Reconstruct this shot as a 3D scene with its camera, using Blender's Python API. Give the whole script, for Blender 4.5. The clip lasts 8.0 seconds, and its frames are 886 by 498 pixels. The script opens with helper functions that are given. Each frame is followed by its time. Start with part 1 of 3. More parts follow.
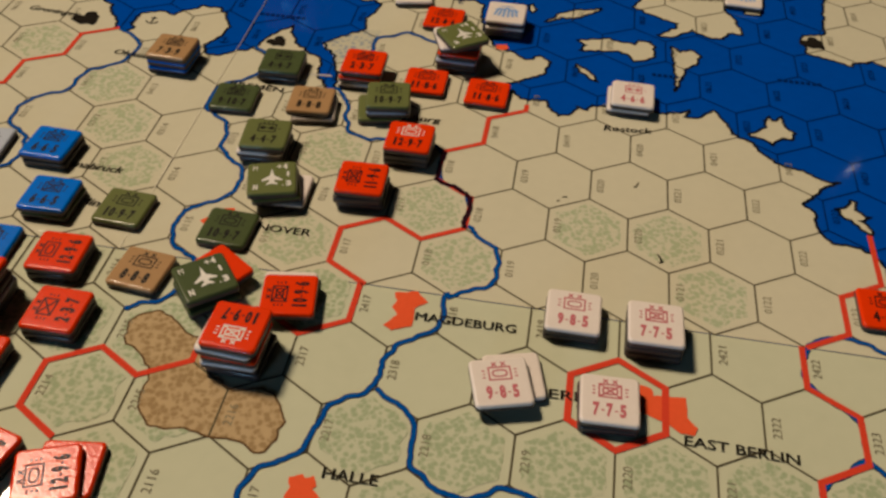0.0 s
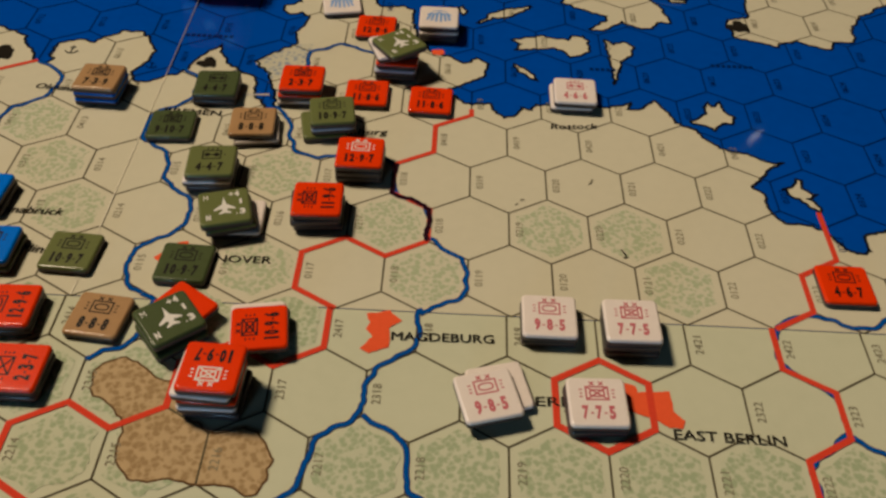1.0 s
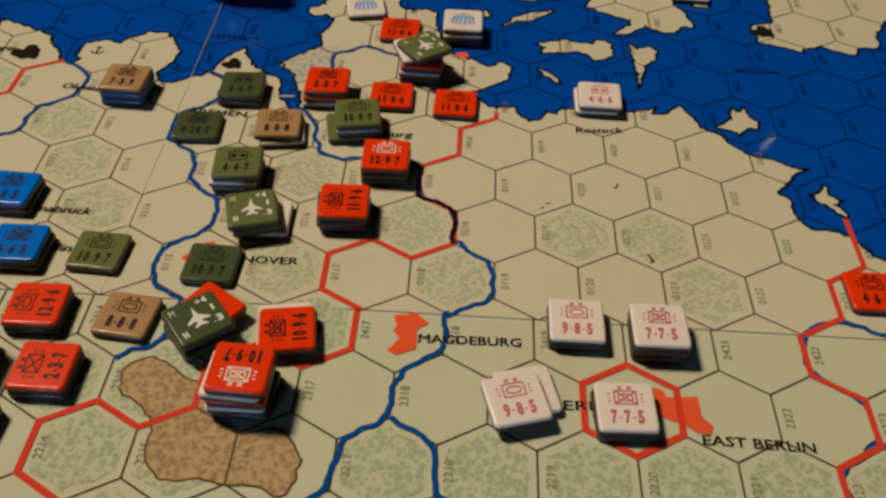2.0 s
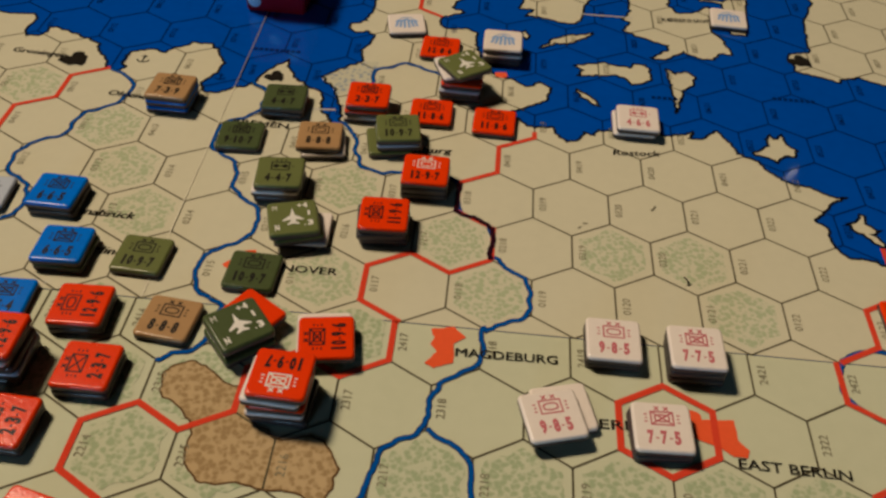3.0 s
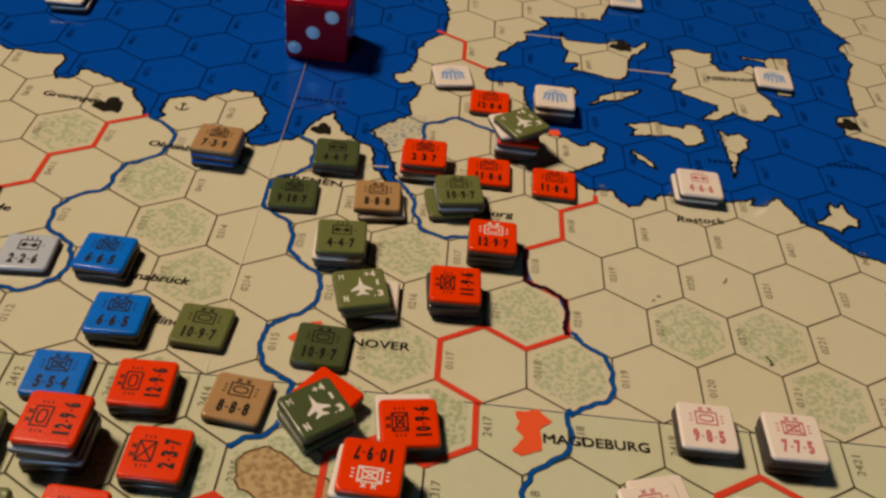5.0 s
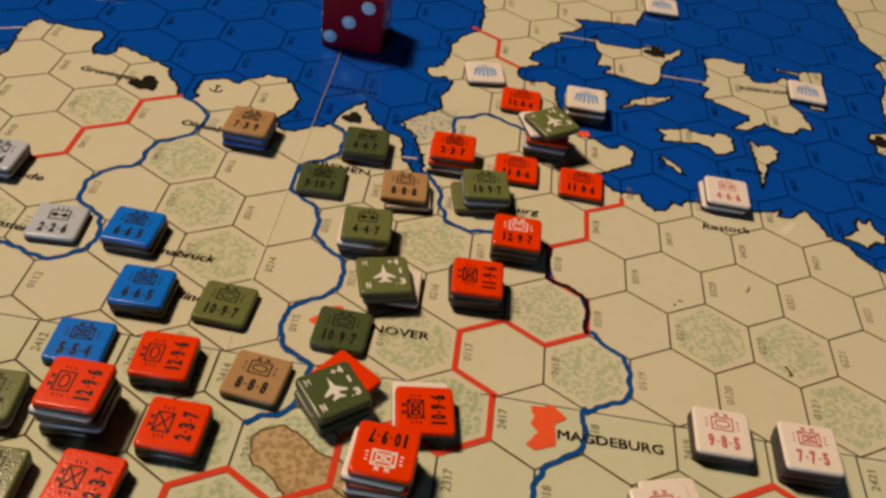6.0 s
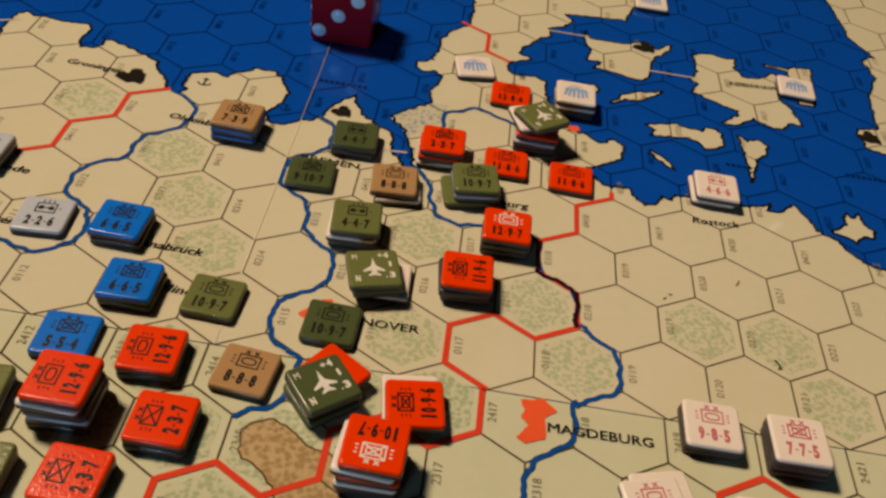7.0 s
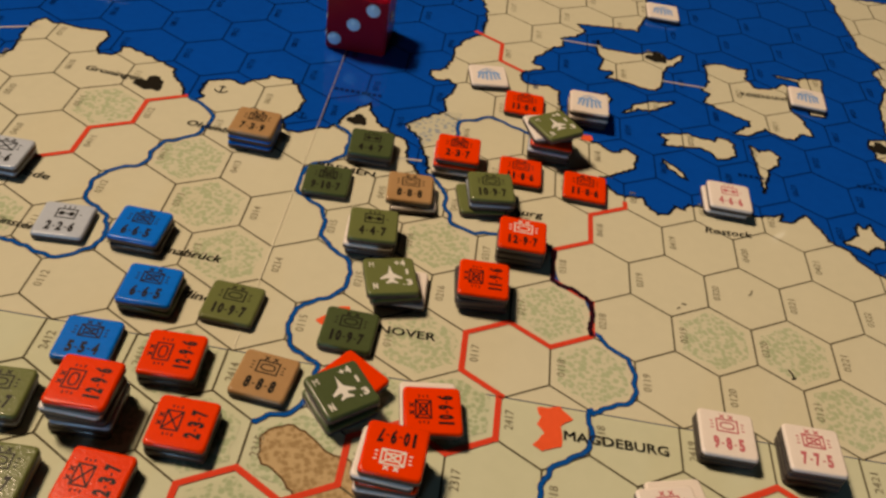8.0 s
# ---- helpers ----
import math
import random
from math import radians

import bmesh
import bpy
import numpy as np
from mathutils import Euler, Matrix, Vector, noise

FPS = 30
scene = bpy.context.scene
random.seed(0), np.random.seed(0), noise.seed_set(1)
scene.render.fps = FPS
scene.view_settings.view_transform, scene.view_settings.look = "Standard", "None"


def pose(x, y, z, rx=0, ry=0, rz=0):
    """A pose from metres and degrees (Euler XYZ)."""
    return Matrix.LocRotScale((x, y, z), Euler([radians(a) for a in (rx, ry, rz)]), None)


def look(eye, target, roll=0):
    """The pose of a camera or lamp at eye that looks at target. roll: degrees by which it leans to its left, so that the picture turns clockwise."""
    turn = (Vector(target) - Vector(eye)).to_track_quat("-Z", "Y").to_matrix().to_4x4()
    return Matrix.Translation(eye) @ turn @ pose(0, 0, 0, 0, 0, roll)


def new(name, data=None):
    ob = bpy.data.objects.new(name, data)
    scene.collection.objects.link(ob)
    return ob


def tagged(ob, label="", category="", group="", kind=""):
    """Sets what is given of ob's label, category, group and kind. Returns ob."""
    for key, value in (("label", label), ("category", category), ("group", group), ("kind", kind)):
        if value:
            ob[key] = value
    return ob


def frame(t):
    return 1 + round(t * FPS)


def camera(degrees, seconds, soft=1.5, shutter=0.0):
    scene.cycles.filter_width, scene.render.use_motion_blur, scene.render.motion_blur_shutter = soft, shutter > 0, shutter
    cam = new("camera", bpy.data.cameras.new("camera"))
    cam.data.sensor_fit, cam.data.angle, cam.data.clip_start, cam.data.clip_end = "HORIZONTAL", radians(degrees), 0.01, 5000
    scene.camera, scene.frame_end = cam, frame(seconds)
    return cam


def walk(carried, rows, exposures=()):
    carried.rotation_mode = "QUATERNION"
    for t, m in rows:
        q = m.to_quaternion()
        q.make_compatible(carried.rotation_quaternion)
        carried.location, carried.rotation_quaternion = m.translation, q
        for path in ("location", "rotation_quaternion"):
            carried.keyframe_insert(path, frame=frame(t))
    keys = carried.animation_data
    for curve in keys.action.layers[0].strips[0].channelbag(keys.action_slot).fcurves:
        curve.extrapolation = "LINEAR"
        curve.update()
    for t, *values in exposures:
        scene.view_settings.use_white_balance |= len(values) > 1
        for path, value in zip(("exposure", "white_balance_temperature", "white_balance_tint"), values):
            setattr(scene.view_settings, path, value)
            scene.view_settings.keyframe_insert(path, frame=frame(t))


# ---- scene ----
cam = camera(52.0, 8.0, soft=2.7, shutter=0.25)
W = 0.0205  # one map hex from flat to flat; all plan numbers below are in hexes
PATH = [
    (0.0, -1.152, -5.822, 7.743, 45.19, -1.74, 9.49),
    (0.2, -1.324, -5.825, 7.739, 45.31, -2.01, 7.22),
    (0.5, -1.566, -5.695, 7.792, 45.00, -1.71, 3.56),
    (1.0, -1.779, -5.621, 7.784, 45.08, -1.83, 2.04),
    (2.5, -2.116, -5.665, 7.772, 45.61, -2.13, 3.80),
    (3.0, -2.267, -5.766, 7.777, 46.49, -2.58, 4.84),
    (3.2, -2.308, -5.680, 7.781, 45.98, -2.40, 4.97),
    (3.5, -2.449, -5.526, 7.869, 46.07, -2.06, 5.29),
    (3.6, -2.682, -5.505, 7.843, 46.87, -2.43, 5.16),
    (3.7, -2.765, -5.524, 7.867, 48.28, -2.22, 5.43),
    (3.8, -2.897, -5.520, 7.871, 49.05, -2.37, 5.38),
    (3.9, -3.031, -5.532, 7.883, 49.61, -2.35, 5.52),
    (4.0, -3.084, -5.566, 7.929, 49.82, -2.24, 5.67),
    (4.1, -3.294, -5.435, 7.781, 49.27, -2.87, 4.91),
    (4.2, -3.621, -5.340, 7.720, 47.94, -4.14, 4.44),
    (4.3, -3.638, -5.253, 7.695, 47.95, -3.90, 4.48),
    (4.4, -3.650, -5.143, 7.773, 47.51, -3.54, 4.28),
    (4.5, -3.605, -5.078, 7.861, 47.59, -3.34, 4.72),
    (4.7, -3.658, -5.077, 7.842, 48.19, -4.05, 3.84),
    (5.8, -3.907, -5.077, 7.676, 46.28, -7.08, 5.60),
    (6.0, -3.798, -5.206, 7.710, 47.73, -6.84, 6.53),
    (6.2, -3.811, -5.205, 7.586, 48.43, -7.18, 6.01),
    (6.5, -3.797, -5.262, 7.611, 48.40, -7.26, 6.08),
    (7.0, -3.803, -5.222, 7.632, 47.73, -7.34, 6.01),
    (7.5, -3.848, -5.140, 7.589, 47.24, -7.49, 5.84),
    (7.7, -3.856, -5.175, 7.557, 47.72, -7.47, 5.59),
    (8.0, -3.977, -5.289, 7.690, 48.05, -7.56, 6.39),
]
EXPOSURES = [(0.0, -0.19, 6300, 8), (0.5, -0.22, 6300, 7.5), (1.0, -0.24, 6250, 7), (2.5, -0.25, 6150, 5), (3.0, -0.25, 6300, 6), (3.5, -0.27, 6400, 6.5), (3.8, -0.32, 6500, 7), (4.0, -0.29, 6520, 7.5), (4.3, -0.19, 6560, 9.5), (4.7, -0.17, 6560, 9.5), (5.8, -0.05, 6840, 10.5), (8.0, -0.04, 6860, 10.5)]
walk(cam, [(t, pose(x * W, y * W, z * W, rx, ry, rz)) for t, x, y, z, rx, ry, rz in PATH], EXPOSURES)

# ---- light: a warm lamp high beyond the far side of the table, an unseen cool light added low behind the camera ----
world = bpy.data.worlds.new("room_air")
world.use_nodes = True
world.node_tree.nodes["Background"].inputs[0].default_value = (1.0, 0.78, 0.55, 1)
world.node_tree.nodes["Background"].inputs[1].default_value = 0.001
scene.world = world


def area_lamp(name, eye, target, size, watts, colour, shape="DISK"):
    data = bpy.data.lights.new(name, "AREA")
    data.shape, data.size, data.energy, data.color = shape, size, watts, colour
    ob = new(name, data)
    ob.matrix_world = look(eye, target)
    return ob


lamp_light = area_lamp("lamp_light", (-1.30, 0.765, 2.11), (0.02, 0.02, 0), 0.42, 20.5, (1.0, 0.775, 0.555))
lamp_light.data.spread = radians(100)  # narrowed so that the walls stay dark and the sheet mirrors no veil
# Unseen cool light, added to brighten the pips and the counters' near sides.
added_cool_light = area_lamp("added_cool_light", (-0.70, -1.92, 0.24), (-0.10, 0.10, 0.01), 0.40, 10.5, (0.36, 0.66, 1.0), "RECTANGLE")
added_cool_light.data.size_y = 0.46


# ---- materials ----
def material(name, colour, rough=0.4, second=None, scale=900.0, amount=0.35, bump=0.0, bump_scale=2500.0, coat=0.0, blotch=40.0, spec=0.5):
    """A printed or painted surface: fine grain and broad unevenness between two tones, with slight relief."""
    m = bpy.data.materials.new(name)
    m.use_nodes = True
    nt = m.node_tree
    b = nt.nodes["Principled BSDF"]
    b.inputs["Roughness"].default_value = rough
    b.inputs["Specular IOR Level"].default_value = spec
    b.inputs["Coat Weight"].default_value = coat
    b.inputs["Coat Roughness"].default_value = 0.17
    second = second or tuple(c * 0.8 for c in colour)
    co = nt.nodes.new("ShaderNodeTexCoord")
    fine, broad = nt.nodes.new("ShaderNodeTexNoise"), nt.nodes.new("ShaderNodeTexNoise")
    fine.inputs["Scale"].default_value, broad.inputs["Scale"].default_value = scale, blotch
    fine.inputs["Detail"].default_value = broad.inputs["Detail"].default_value = 4
    mean = nt.nodes.new("ShaderNodeMath")
    mean.operation = "MULTIPLY"
    mix = nt.nodes.new("ShaderNodeMix")
    mix.data_type = "RGBA"
    mix.inputs["A"].default_value, mix.inputs["B"].default_value = (*colour, 1), (*second, 1)
    scaled = nt.nodes.new("ShaderNodeMath")
    scaled.operation = "MULTIPLY"
    scaled.inputs[1].default_value = amount * 4
    for n in (fine, broad):
        nt.links.new(co.outputs["Object"], n.inputs["Vector"])
    nt.links.new(fine.outputs["Fac"], mean.inputs[0])
    nt.links.new(broad.outputs["Fac"], mean.inputs[1])
    nt.links.new(mean.outputs[0], scaled.inputs[0])
    nt.links.new(scaled.outputs[0], mix.inputs["Factor"])
    nt.links.new(mix.outputs["Result"], b.inputs["Base Color"])
    if bump:
        relief, bm_ = nt.nodes.new("ShaderNodeTexNoise"), nt.nodes.new("ShaderNodeBump")
        relief.inputs["Scale"].default_value, relief.inputs["Detail"].default_value = bump_scale, 3
        bm_.inputs["Strength"].default_value, bm_.inputs["Distance"].default_value = bump, 0.0002
        nt.links.new(co.outputs["Object"], relief.inputs["Vector"])
        nt.links.new(relief.outputs["Fac"], bm_.inputs["Height"])
        nt.links.new(bm_.outputs["Normal"], b.inputs["Normal"])
        nt.links.new(bm_.outputs["Normal"], b.inputs["Coat Normal"])
    return m


def mottled(name, ground, second, ink, scale, low, high, rough=0.045):
    """Print with small rounded flecks of ink, thinning out here and there, on the sheet's own ground."""
    m = material(name, ground, rough, second, 300, 0.5, 0.05, 60, spec=0.75)
    nt = m.node_tree
    b = nt.nodes["Principled BSDF"]
    base = b.inputs["Base Color"].links[0].from_socket
    co, bend, cells, clumps = (nt.nodes.new("ShaderNode" + k) for k in ("TexCoord", "TexNoise", "TexVoronoi", "TexNoise"))
    bend.inputs["Scale"].default_value = scale * 0.9
    cells.inputs["Scale"].default_value = scale
    clumps.inputs["Scale"].default_value, clumps.inputs["Detail"].default_value = scale * 0.35, 2.0
    shift, place, lift, both = (nt.nodes.new("ShaderNode" + k) for k in ("VectorMath", "VectorMath", "Math", "Math"))
    shift.operation, place.operation, lift.operation, both.operation = "SCALE", "ADD", "MULTIPLY", "ADD"
    shift.inputs["Scale"].default_value = 1.1 / scale
    lift.inputs[1].default_value = 0.7
    ramp = nt.nodes.new("ShaderNodeMapRange")
    ramp.inputs["From Min"].default_value, ramp.inputs["From Max"].default_value = high, low
    mix = nt.nodes.new("ShaderNodeMix")
    mix.data_type = "RGBA"
    mix.inputs["B"].default_value = (*ink, 1)
    for n in (bend, clumps):
        nt.links.new(co.outputs["Object"], n.inputs["Vector"])
    nt.links.new(bend.outputs["Color"], shift.inputs[0])
    nt.links.new(co.outputs["Object"], place.inputs[0])
    nt.links.new(shift.outputs["Vector"], place.inputs[1])
    nt.links.new(place.outputs["Vector"], cells.inputs["Vector"])
    nt.links.new(clumps.outputs["Fac"], lift.inputs[0])
    nt.links.new(lift.outputs[0], both.inputs[0])
    nt.links.new(cells.outputs["Distance"], both.inputs[1])
    nt.links.new(both.outputs[0], ramp.inputs["Value"])
    nt.links.new(ramp.outputs["Result"], mix.inputs["Factor"])
    nt.links.new(base, mix.inputs["A"])
    nt.links.new(mix.outputs["Result"], b.inputs["Base Color"])
    return m


GLOSS = 0.045
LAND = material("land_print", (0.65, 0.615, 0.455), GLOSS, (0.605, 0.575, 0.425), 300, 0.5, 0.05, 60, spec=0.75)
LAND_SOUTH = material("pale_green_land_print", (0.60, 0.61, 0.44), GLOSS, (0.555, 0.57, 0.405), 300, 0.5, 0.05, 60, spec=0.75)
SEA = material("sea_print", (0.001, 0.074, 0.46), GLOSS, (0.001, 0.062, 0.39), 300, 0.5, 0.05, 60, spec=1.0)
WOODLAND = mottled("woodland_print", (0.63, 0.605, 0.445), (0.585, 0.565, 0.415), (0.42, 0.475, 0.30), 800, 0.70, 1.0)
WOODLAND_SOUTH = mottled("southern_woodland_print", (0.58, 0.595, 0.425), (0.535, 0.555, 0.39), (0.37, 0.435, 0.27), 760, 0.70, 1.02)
ROUGH = mottled("rough_country_print", (0.53, 0.385, 0.21), (0.48, 0.35, 0.19), (0.345, 0.235, 0.115), 720, 0.66, 0.98)
MARSH = mottled("marsh_print", (0.58, 0.56, 0.42), (0.54, 0.52, 0.39), (0.30, 0.34, 0.38), 600, 0.60, 0.85)
INK = material("dark_ink", (0.10, 0.085, 0.05), GLOSS, spec=0.75)
INK_SEA = material("sea_line_ink", (0.001, 0.021, 0.13), GLOSS, spec=0.75)
COAST = material("coast_ink", (0.008, 0.012, 0.018), GLOSS, spec=0.75)
NUMBER = material("grey_number_ink", (0.24, 0.22, 0.15), GLOSS, spec=0.75)
MAP_BLACK = material("black_map_ink", (0.02, 0.017, 0.013), GLOSS, spec=0.75)
BLACK = material("black_ink", (0.012, 0.010, 0.008), 0.40, spec=0.1)
RIVER = material("river_ink", (0.004, 0.085, 0.37), GLOSS, spec=0.75)
BANK = material("dark_river_ink", (0.005, 0.02, 0.08), GLOSS, spec=0.75)
RED_LINE = material("red_border_ink", (0.74, 0.065, 0.03), GLOSS, spec=0.75)
TOWN = material("town_red_ink", (0.90, 0.12, 0.04), GLOSS, spec=0.75)
OVERPRINT = material("overprint_ink", (0.03, 0.006, 0.014), GLOSS, spec=0.75)
PALE = material("pale_crease", (0.50, 0.48, 0.42), 0.4)
CREASE = material("worn_crease", (0.22, 0.22, 0.28), 0.4)
CREASE_LAND = material("faint_crease", (0.72, 0.68, 0.52), 0.4)
CARD = material("grey_card_edge", (0.062, 0.044, 0.042), 0.5, (0.04, 0.03, 0.028), 3000, 0.6, 0.3, 4000)
PAINT = {
    "red": material("red_counter_print", (0.80, 0.042, 0.0005), 0.22, (0.72, 0.036, 0.0005), 700, 0.5, 0.32, 1500, 0.34, spec=0.10),
    "green": material("olive_counter_print", (0.145, 0.165, 0.055), 0.22, (0.125, 0.145, 0.05), 700, 0.5, 0.32, 1500, 0.34, spec=0.10),
    "dark_green": material("dark_green_counter_print", (0.075, 0.10, 0.04), 0.22, (0.06, 0.08, 0.03), 700, 0.5, 0.32, 1500, 0.34, spec=0.10),
    "tan": material("tan_counter_print", (0.42, 0.25, 0.115), 0.22, (0.37, 0.22, 0.10), 700, 0.5, 0.32, 1500, 0.34, spec=0.10),
    "slate": material("dark_slate_counter_print", (0.07, 0.062, 0.062), 0.22, (0.055, 0.05, 0.05), 700, 0.5, 0.32, 1500, 0.34, spec=0.10),
    "blue": material("blue_counter_print", (0.0005, 0.16, 0.72), 0.22, (0.0005, 0.13, 0.58), 700, 0.5, 0.32, 1500, 0.34, spec=0.10),
    "grey": material("grey_blue_counter_print", (0.47, 0.52, 0.60), 0.22, (0.42, 0.46, 0.54), 700, 0.5, 0.32, 1500, 0.34, spec=0.10),
    "white": material("white_counter_print", (0.80, 0.72, 0.66), 0.22, (0.74, 0.66, 0.60), 700, 0.5, 0.32, 1500, 0.34, spec=0.10),
}
TEXT = {
    "black": BLACK,
    "white": material("white_counter_ink", (0.75, 0.72, 0.66), 0.35),
    "pink": material("rose_counter_ink", (0.57, 0.14, 0.17), 0.35),
    "crimson": material("crimson_counter_ink", (0.25, 0.02, 0.02), 0.35),
    "sky": material("sky_blue_counter_ink", (0.20, 0.37, 0.70), 0.35),
}
DIE_RED = material("deep_red_plastic", (0.31, 0.002, 0.014), 0.28, (0.26, 0.002, 0.012), 200, 0.4, 0.0, 60, spec=0.2)
# White pips; the cool light on them is partly put into this blue tint.
PIP = material("white_pip_tinted_blue", (0.62, 0.84, 1.0), 0.22, (0.52, 0.76, 1.0), 300, 0.5, 0.12, 500, spec=0.6)
TABLE = material("dark_table_wood", (0.10, 0.055, 0.03), 0.4, (0.06, 0.03, 0.015), 60, 0.8, 0.1, 200)
WALL = material("plain_wall_paint", (0.07, 0.058, 0.045), 0.8, None, 40, 0.3)


# ---- building helpers ----
def part(name, bm, mat, parent=None, label="", at=None, smooth=False):
    """Links a bmesh drawn in hexes as one mesh object, in metres."""
    bmesh.ops.scale(bm, vec=(W, W, W), verts=bm.verts)
    me = bpy.data.meshes.new(name)
    bm.to_mesh(me)
    bm.free()
    for m in mat if isinstance(mat, (list, tuple)) else (mat,):
        me.materials.append(m)
    if smooth:
        for p in me.polygons:
            p.use_smooth = True
    ob = new(name, me)
    if parent:
        ob.parent = parent
    if at:
        ob.matrix_basis = at
    if label:
        tagged(ob, label)
    return ob


def box(bm, x0, y0, z0, x1, y1, z1):
    v = [bm.verts.new(p) for p in ((x0, y0, z0), (x1, y0, z0), (x1, y1, z0), (x0, y1, z0), (x0, y0, z1), (x1, y0, z1), (x1, y1, z1), (x0, y1, z1))]
    for f in ((3, 2, 1, 0), (4, 5, 6, 7), (0, 1, 5, 4), (1, 2, 6, 5), (2, 3, 7, 6), (3, 0, 4, 7)):
        bm.faces.new([v[i] for i in f])


def polygon(bm, pts, z):
    """A flat filled outline, facing up."""
    from mathutils.geometry import tessellate_polygon
    vs = [bm.verts.new((x, y, z)) for x, y in pts]
    for tri in tessellate_polygon([[Vector((x, y, 0)) for x, y in pts]]):
        try:
            f = bm.faces.new([vs[i] for i in tri])
        except ValueError:
            continue
        f.normal_update()
        if f.normal.z < 0:
            f.normal_flip()


def ribbon(bm, pts, wide, z, closed=False):
    """A flat line of even width along the points, mitred."""
    pts = [Vector(p) for p in pts]
    n = len(pts)
    rows = []
    for i, p in enumerate(pts):
        a = pts[i - 1] if i or closed else None
        b = pts[(i + 1) % n] if i < n - 1 or closed else None
        d0 = (p - a).normalized() if a is not None else (b - p).normalized()
        d1 = (b - p).normalized() if b is not None else d0
        t = d0 + d1
        t = t.normalized() if t.length > 0.2 else d0
        side = Vector((-t.y, t.x))
        w = wide / 2 / max(0.55, side.dot(Vector((-d0.y, d0.x))))
        rows.append([bm.verts.new((*(p + side * w), z)), bm.verts.new((*(p - side * w), z))])
    for i in range(n if closed else n - 1):
        a, b = rows[i], rows[(i + 1) % n]
        bm.faces.new((a[1], b[1], b[0], a[0]))


def wander(pts, step, amount, seed, closed=False, rough=0.6):
    """The line through the points, broken into short steps that stray sideways as a drawn line does."""
    out = []
    n = len(pts)
    for i in range(n if closed else n - 1):
        a, b = Vector(pts[i]), Vector(pts[(i + 1) % n])
        k = max(1, round((b - a).length / step))
        side = Vector((a.y - b.y, b.x - a.x)).normalized()
        for j in range(k):
            p = a.lerp(b, j / k)
            s = noise.noise((p.x * 5 + seed * 7.3, p.y * 5, seed)) + rough * noise.noise((p.x * 14, p.y * 14 + seed, 3.1))
            out.append(tuple(p + side * s * amount))
    if not closed:
        out.append(tuple(pts[-1]))
    return out


def path_of(text):
    return [tuple(float(v) for v in p.split(",")) for p in text.split()]


HALF = 1 / math.sqrt(3) / 2  # half the length of a hex side


def corners(text):
    """Hex corners, given as column and height in half sides."""
    return [(x, k * HALF) for x, k in path_of(text)]


def rounded_off(pts):
    """The same line with its corners cut twice, as a pen draws a river along hex sides."""
    for _ in range(2):
        pts = [pts[0]] + [(a[0] + (b[0] - a[0]) * f, a[1] + (b[1] - a[1]) * f) for a, b in zip(pts, pts[1:]) for f in (0.22, 0.78)] + [pts[-1]]
    return pts


LETTERS = {}


def letters(string, bold=0.0):
    """Flat outlines of a word in the built-in font, one unit high, its base line's left end at the origin."""
    if (string, bold) not in LETTERS:
        cu = bpy.data.curves.new("lettering", "FONT")
        cu.body, cu.resolution_u, cu.offset = string, 2, bold
        ob = new("lettering", cu)
        me = bpy.data.meshes.new_from_object(ob.evaluated_get(bpy.context.evaluated_depsgraph_get()))
        bpy.data.objects.remove(ob)
        LETTERS[string, bold] = me
    return LETTERS[string, bold]


def write(bm, string, x, y, z, width=None, height=None, turn=0.0, bold=0.0, middle=False, shear=0.0):
    """Adds a word to bm: by its width, its capital height, or both."""
    me = letters(string, bold)
    xs = [v.co.x for v in me.vertices]
    lo, hi = min(xs), max(xs)
    sy = height / 0.69 if height else width / (hi - lo)
    sx = width / (hi - lo) if width else sy
    m = Matrix.Translation((x, y, z)) @ Matrix.Rotation(radians(turn), 4, "Z")
    mid = (lo + hi) / 2 if middle else lo
    vs = [bm.verts.new(m @ Vector(((v.co.x - mid) * sx + shear * v.co.y * sy, v.co.y * sy, 0))) for v in me.vertices]
    for p in me.polygons:
        f = bm.faces.new([vs[i] for i in p.vertices])
        f.normal_update()
        if f.normal.z < 0:
            f.normal_flip()


# ---- the room and table ----
def room():
    for name, b in (("floor", (-120, -120, -40, 120, 120, -36)), ("ceiling", (-120, -120, 114, 120, 120, 118)), ("wall_north", (-120, 100, -36, 120, 104, 114)), ("wall_south", (-120, -104, -36, 120, -100, 114)), ("wall_west", (-104, -100, -36, -100, 100, 114)), ("wall_east", (100, -100, -36, 104, 100, 114))):
        bm = bmesh.new()
        box(bm, *b)
        tagged(part(name, bm, WALL), "plain dim room surface", "room", kind="structure")
    bm = bmesh.new()
    box(bm, -34, -16, -1.6, 26, 26, -0.03)
    bmesh.ops.bevel(bm, geom=bm.edges[:], offset=0.15, segments=2, affect="EDGES")
    table = tagged(part("table_top", bm, TABLE), "dark wooden table top under the map", "table", kind="structure")
    for x in (-32, 24):
        for y in (-14, 24):
            bm = bmesh.new()
            box(bm, x - 1.3, y - 1.3, -36, x + 1.3, y + 1.3, -1.6)
            bmesh.ops.bevel(bm, geom=bm.edges[:], offset=0.15, segments=2, affect="EDGES")
            part("table_leg", bm, TABLE, table)


room()

# ---- the two map sheets ----
SEAM = 1.165
EDGE_W, EDGE_E, EDGE_N, EDGE_S = -17.0, 9.0, 17.0, -8.0
SOUTH = Matrix.Translation((-0.054 * W, 0.007 * W, 0))
Z1, Z2, Z3, Z4, Z5 = 0.003, 0.005, 0.007, 0.009, 0.011  # layers of print


def sheet(name, y0, y1, mat, label):
    bm = bmesh.new()
    box(bm, EDGE_W, y0, -0.028, EDGE_E, y1, 0.0)
    return tagged(part(name, bm, mat), label, "game map", kind="structure")


